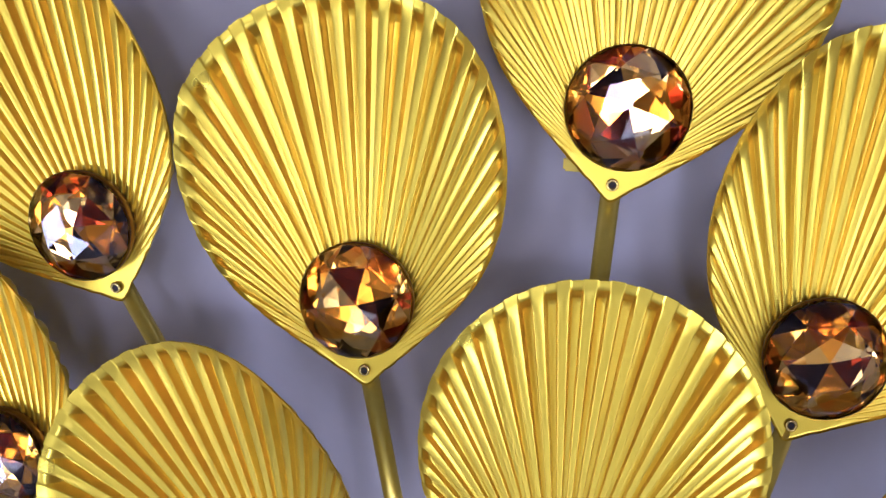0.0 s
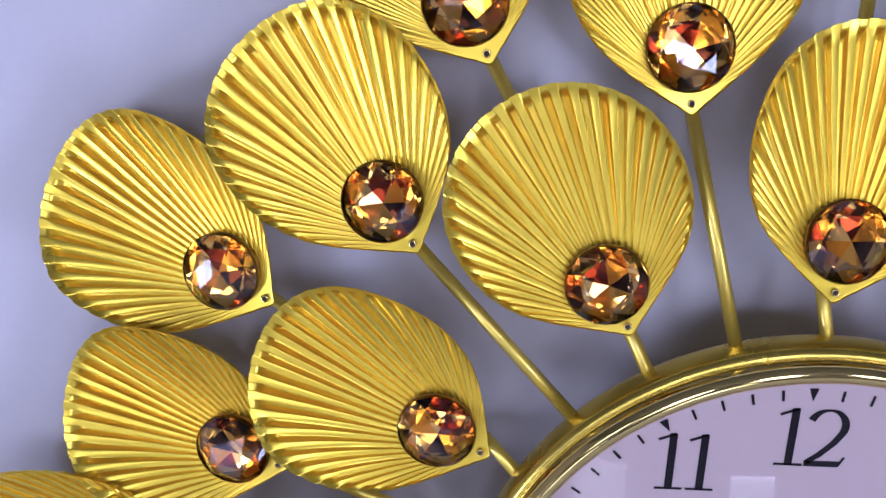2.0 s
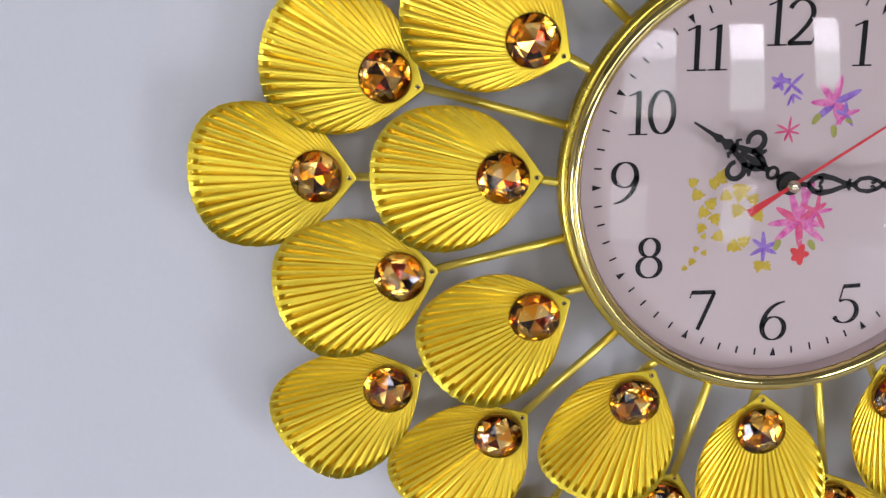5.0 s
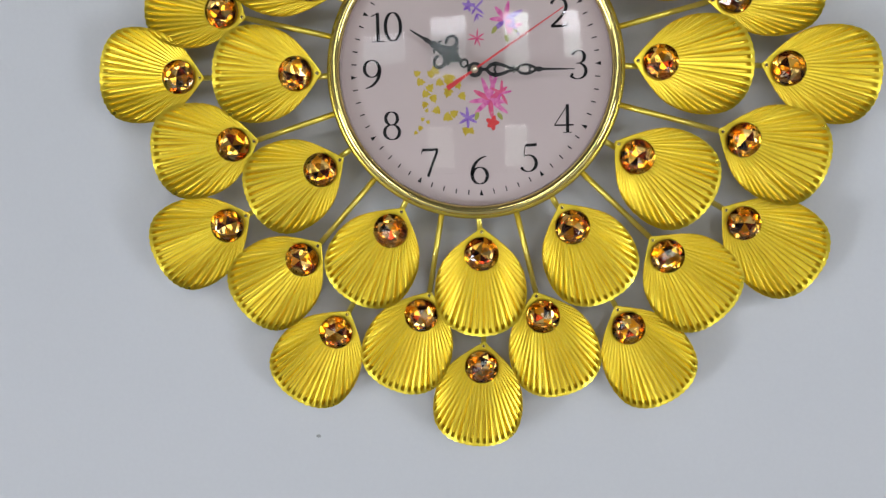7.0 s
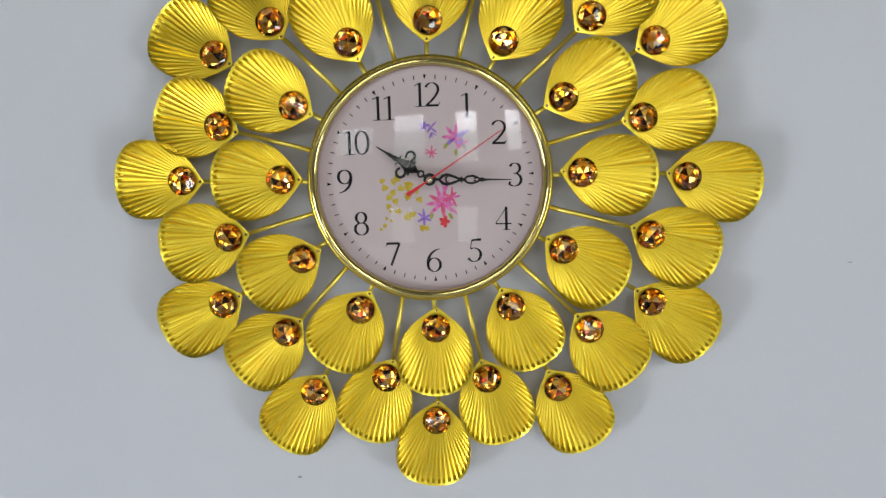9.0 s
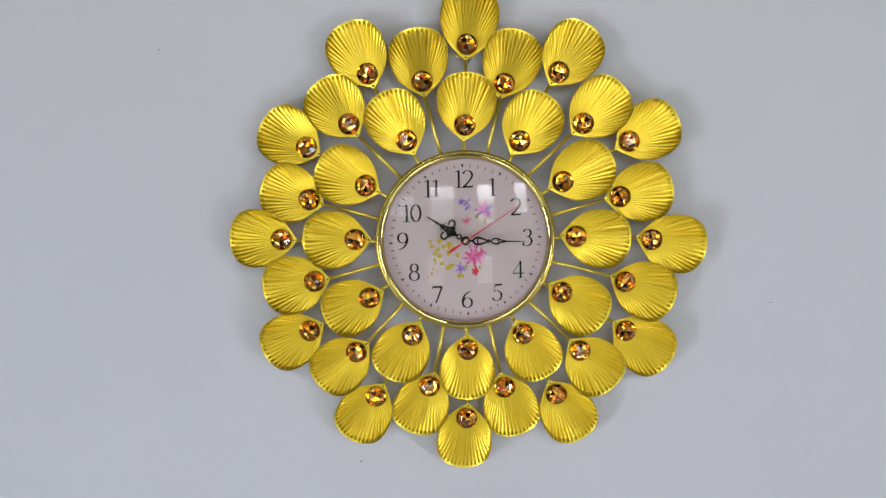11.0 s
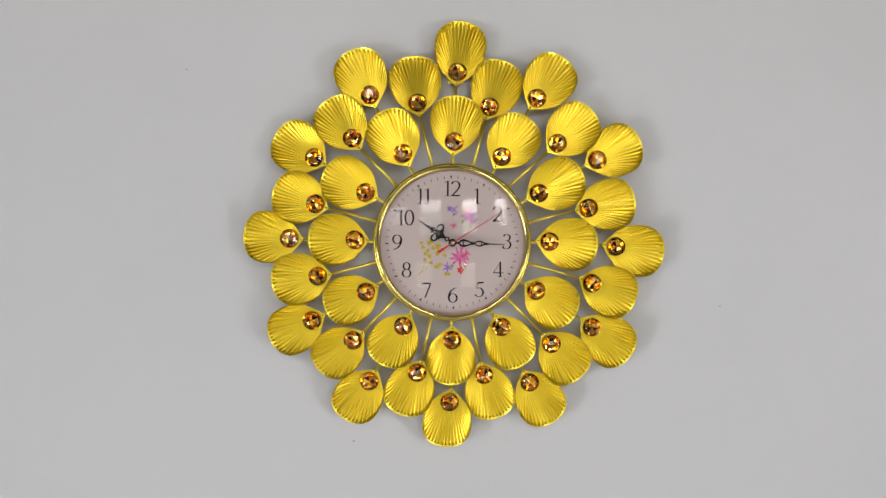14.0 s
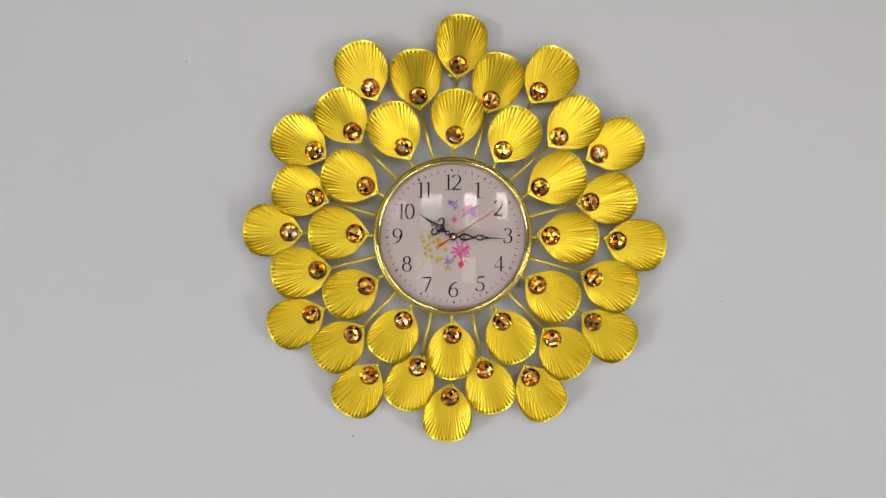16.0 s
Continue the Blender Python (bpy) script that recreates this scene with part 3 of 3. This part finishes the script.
def leaf_outline(length, width, angle):
    """A lobed ivy leaf."""
    pts, a = [], radians(angle)
    for u, v in ((0, 0.06), (0.05, 0.42), (0.22, 0.72), (0.33, 0.44), (0.60, 0.52), (0.66, 0.27), (1.0, 0.0)):
        pts.append((u, v))
    pts += [(u, -v) for u, v in pts[-2::-1]]
    return [(length * u * math.sin(a) + width * v * math.cos(a), length * u * math.cos(a) - width * v * math.sin(a)) for u, v in pts]


prints = itertools.count()


def print_on_dial(name, outlines, mat, dx, dz, label):
    x, z = print_at(dx, dz)
    lift = 0.00003 + 0.0000022 * next(prints)
    under(name, flat_shapes(name, outlines, mat, 0.0001), dial, pose(x, -DIAL_F - lift, z), label)


prng = random.Random(3)


def blossom(dx, dz, size, mats, count, start=0, spread=360, wide=0.34, label="printed flower"):
    for k in range(count):
        a = start + spread * k / count + prng.uniform(-10, 10)
        print_on_dial("flower_petal_print", [petal_outline(0, 0, 1.25 * size * prng.uniform(0.8, 1.1), 1.25 * size * wide, a)], mats[k % len(mats)], dx, dz, label)


blossom(0.011, -0.020, 0.0125, [PINK, ROSE, PINK], 9, 20, wide=0.27, label="printed pink lily petal")
blossom(0.019, -0.0155, 0.0075, [ROSE, PINK], 5, 5, wide=0.26, label="printed pink flower petal")
blossom(0.0125, -0.011, 0.0080, [PINK], 2, 350, 60, wide=0.3, label="printed pink bud")
blossom(0.020, 0.036, 0.0100, [PINK, PURPLE, PINK], 7, 15, wide=0.32, label="printed pink orchid petal")
blossom(0.026, 0.031, 0.0050, [PURPLE, PINK], 5, 0, wide=0.4, label="printed violet flower petal")
blossom(0.0005, 0.0225, 0.0050, [ROSE], 7, 0, wide=0.22, label="printed red star flower petal")
blossom(-0.0065, 0.0445, 0.0042, [PURPLE], 5, 10, wide=0.5, label="printed violet flower petal")
blossom(-0.001, 0.0435, 0.0055, [PURPLE], 4, 40, wide=0.28, label="printed violet flower petal")
blossom(0.0, 0.0395, 0.0045, [PURPLE], 3, 130, 120, wide=0.26, label="printed violet bud")
blossom(-0.004, -0.0335, 0.0060, [PURPLE], 6, 0, wide=0.34, label="printed violet flower petal")
blossom(0.0135, -0.0365, 0.0044, [SCARLET], 5, 20, wide=0.75, label="printed scarlet flower petal")
for dx, dz, size, a in ((-0.043, -0.004, 5, 70), (-0.041, -0.009, 6, 95), (-0.033, -0.0045, 6, 60), (-0.029, -0.003, 7, 20), (-0.027, -0.008, 6, 120), (-0.018, -0.003, 9, 190), (-0.013, -0.008, 6, 160), (-0.018, -0.013, 7, 200), (-0.033, -0.015, 6, 40), (-0.037, -0.017, 6, 100), (-0.030, -0.018, 6, 160), (-0.034, -0.023, 5, 210), (-0.010, -0.016, 6, 150), (-0.024, -0.028, 6, 260), (-0.021, -0.032, 7, 120), (-0.016, -0.032, 6, 60), (-0.005, -0.040, 6, 190), (-0.003, -0.041, 5, 140), (-0.034, -0.030, 3, 30), (-0.036, -0.034, 3, 200), (-0.033, -0.036, 3, 150), (-0.037, -0.040, 4, 210), (-0.040, -0.044, 3, 230)):
    print_on_dial("leaf_print", [leaf_outline(size * 0.00108, size * 0.00078, a)], LEAF_YELLOW, dx, dz, "printed yellow ivy leaf")
for dx, dz, size, a in ((0.014, 0.031, 6, 215), (0.021, 0.026, 6, 175), (0.003, -0.029, 6, 200), (0.017, -0.029, 6, 150), (0.026, 0.029, 4, 120)):
    print_on_dial("leaf_print", [petal_outline(0, 0, size * 0.001, size * 0.0006, a)], LEAF_GREEN, dx, dz, "printed green leaf")
stems = [[(-0.030, -0.006), (-0.034, -0.016), (-0.033, -0.028), (-0.038, -0.042)], [(-0.028, -0.018), (-0.020, -0.022), (-0.010, -0.026), (-0.002, -0.027)], [(0.016, 0.045), (0.018, 0.040), (0.020, 0.036)], [(0.012, -0.030), (0.020, -0.024), (0.028, -0.010)]]
under("stem_print", flat_strokes("stem_print", [[(*print_at(px, pz), 0.00018) for px, pz in s] for s in stems], FAINT, 0.0001), dial, pose(0, -DIAL_F - 0.00004, 0), "faint printed stems")

# ---- hands ----
def scroll(cx, cz, r, a0, a1, w0, w1, shrink=1.0, n=20):
    out = []
    for k in range(n + 1):
        t = k / n
        a = radians(a0 + (a1 - a0) * t)
        rr = r * (1 - (1 - shrink) * t)
        out.append((cx + rr * math.cos(a), cz + rr * math.sin(a), w0 + (w1 - w0) * t))
    return out


def mirrored(strokes):
    return strokes + [[(-px, pz, w) for px, pz, w in s] for s in strokes]


mm = 0.001
hour_strokes = [[(0, 3 * mm, 0.9 * mm), (0, 6.5 * mm, 0.7 * mm)], scroll(0, 8.8 * mm, 2.3 * mm, 0, 360, 0.5 * mm, 0.5 * mm), [(0, 11 * mm, 0.8 * mm), (0, 16 * mm, 1.2 * mm), (0, 21 * mm, 0.9 * mm), (0, 27 * mm, 0.6 * mm)]]
hour_strokes += [[(0, 30 * mm, 0.6 * mm), (0, 34 * mm, 1.7 * mm), (0, 37 * mm, 0.7 * mm), (0, 39 * mm, 1.2 * mm), (0, 42 * mm, 0.6 * mm), (0, 53 * mm, 0.28 * mm)]]
hour_strokes += mirrored([
    scroll(6.8 * mm, 24.2 * mm, 4.1 * mm, -165, 140, 0.85 * mm, 0.6 * mm, 0.82),
    [(0, 13 * mm, 0.8 * mm), (2.3 * mm, 17 * mm, 0.9 * mm), (2.9 * mm, 22 * mm, 0.9 * mm), (1.5 * mm, 28 * mm, 0.8 * mm), (0, 32 * mm, 0.8 * mm)],
    [(1.5 * mm, 19 * mm, 0.8 * mm), (4.4 * mm, 18.6 * mm, 0.7 * mm), (6.2 * mm, 17.4 * mm, 0.35 * mm)],
    [(0.5 * mm, 30 * mm, 0.7 * mm), (3.2 * mm, 31.5 * mm, 0.5 * mm), (4.3 * mm, 30.0 * mm, 0.35 * mm)],
])
minute_strokes = [[(0, 3 * mm, 1.0 * mm), (0, 9 * mm, 0.8 * mm)], [(0, 27 * mm, 1.0 * mm), (0, 31 * mm, 0.8 * mm)], [(0, 42 * mm, 0.9 * mm), (0, 44.5 * mm, 1.6 * mm), (0, 47 * mm, 0.7 * mm), (0, 58 * mm, 0.5 * mm), (0, 69 * mm, 0.25 * mm)]]
minute_strokes += mirrored([
    [(0, 8 * mm, 0.8 * mm), (2.8 * mm, 11 * mm, 1.0 * mm), (3.6 * mm, 14.5 * mm, 1.1 * mm), (2.8 * mm, 19 * mm, 0.9 * mm), (1.0 * mm, 24 * mm, 0.8 * mm), (0, 28 * mm, 0.8 * mm)],
    scroll(1.9 * mm, 13 * mm, 1.5 * mm, 180, -60, 0.6 * mm, 0.5 * mm, 0.8),
    [(0.2 * mm, 29 * mm, 0.7 * mm), (2.4 * mm, 32 * mm, 0.7 * mm), (2.9 * mm, 36 * mm, 0.8 * mm), (1.8 * mm, 40 * mm, 0.7 * mm), (0, 43 * mm, 0.7 * mm)],
    scroll(1.5 * mm, 38 * mm, 1.1 * mm, 0, 250, 0.5 * mm, 0.4 * mm, 0.7),
    [(0, 26 * mm, 0.6 * mm), (2.4 * mm, 27.5 * mm, 0.5 * mm)],
])
disc = lambda r: [(r * math.cos(2 * math.pi * k / 24), r * math.sin(2 * math.pi * k / 24)) for k in range(24)]


def hand(name, strokes, mat, forward, angle, hub, label):
    wide = 1.15 if name == "hour_hand" else 1.1
    bold = 1.65 if name == "hour_hand" else 1.3
    strokes = [[(px * wide, pz, w * bold) for px, pz, w in s] for s in strokes]
    ob = under(name, flat_strokes(name, strokes, mat, 0.0005), clock, pose(0, -forward, 0, 0, angle, 0), label)
    under("hub_plate", flat_shapes("hub_plate", [disc(hub)], mat, 0.0006), ob, pose(0, -0.0002, 0))
    return ob


hand("hour_hand", hour_strokes, HAND_BLACK, 0.0525, 303, 0.0054, "black scrollwork hour hand")
hand("minute_hand", minute_strokes, HAND_BLACK, 0.0560, 91.5, 0.0050, "black scrollwork minute hand")
second_strokes = [[(0, -23 * mm, 1.9 * mm), (0, -20 * mm, 1.8 * mm), (0, -6 * mm, 0.9 * mm), (0, 0, 0.8 * mm), (0, 30 * mm, 0.6 * mm), (0, 74 * mm, 0.35 * mm)]]
second = under("second_hand", flat_strokes("second_hand", second_strokes, RED, 0.0004), clock, pose(0, -0.0590, 0, 0, 57, 0), "thin red second hand")
under("hub_screw", lathe("hub_screw", [(0.0, 0.0635), (0.0014, 0.0634), (0.0025, 0.0627), (0.0028, 0.0610), (0.0028, 0.0445)], SCREW, 28), clock, label="bright metal centre screw")
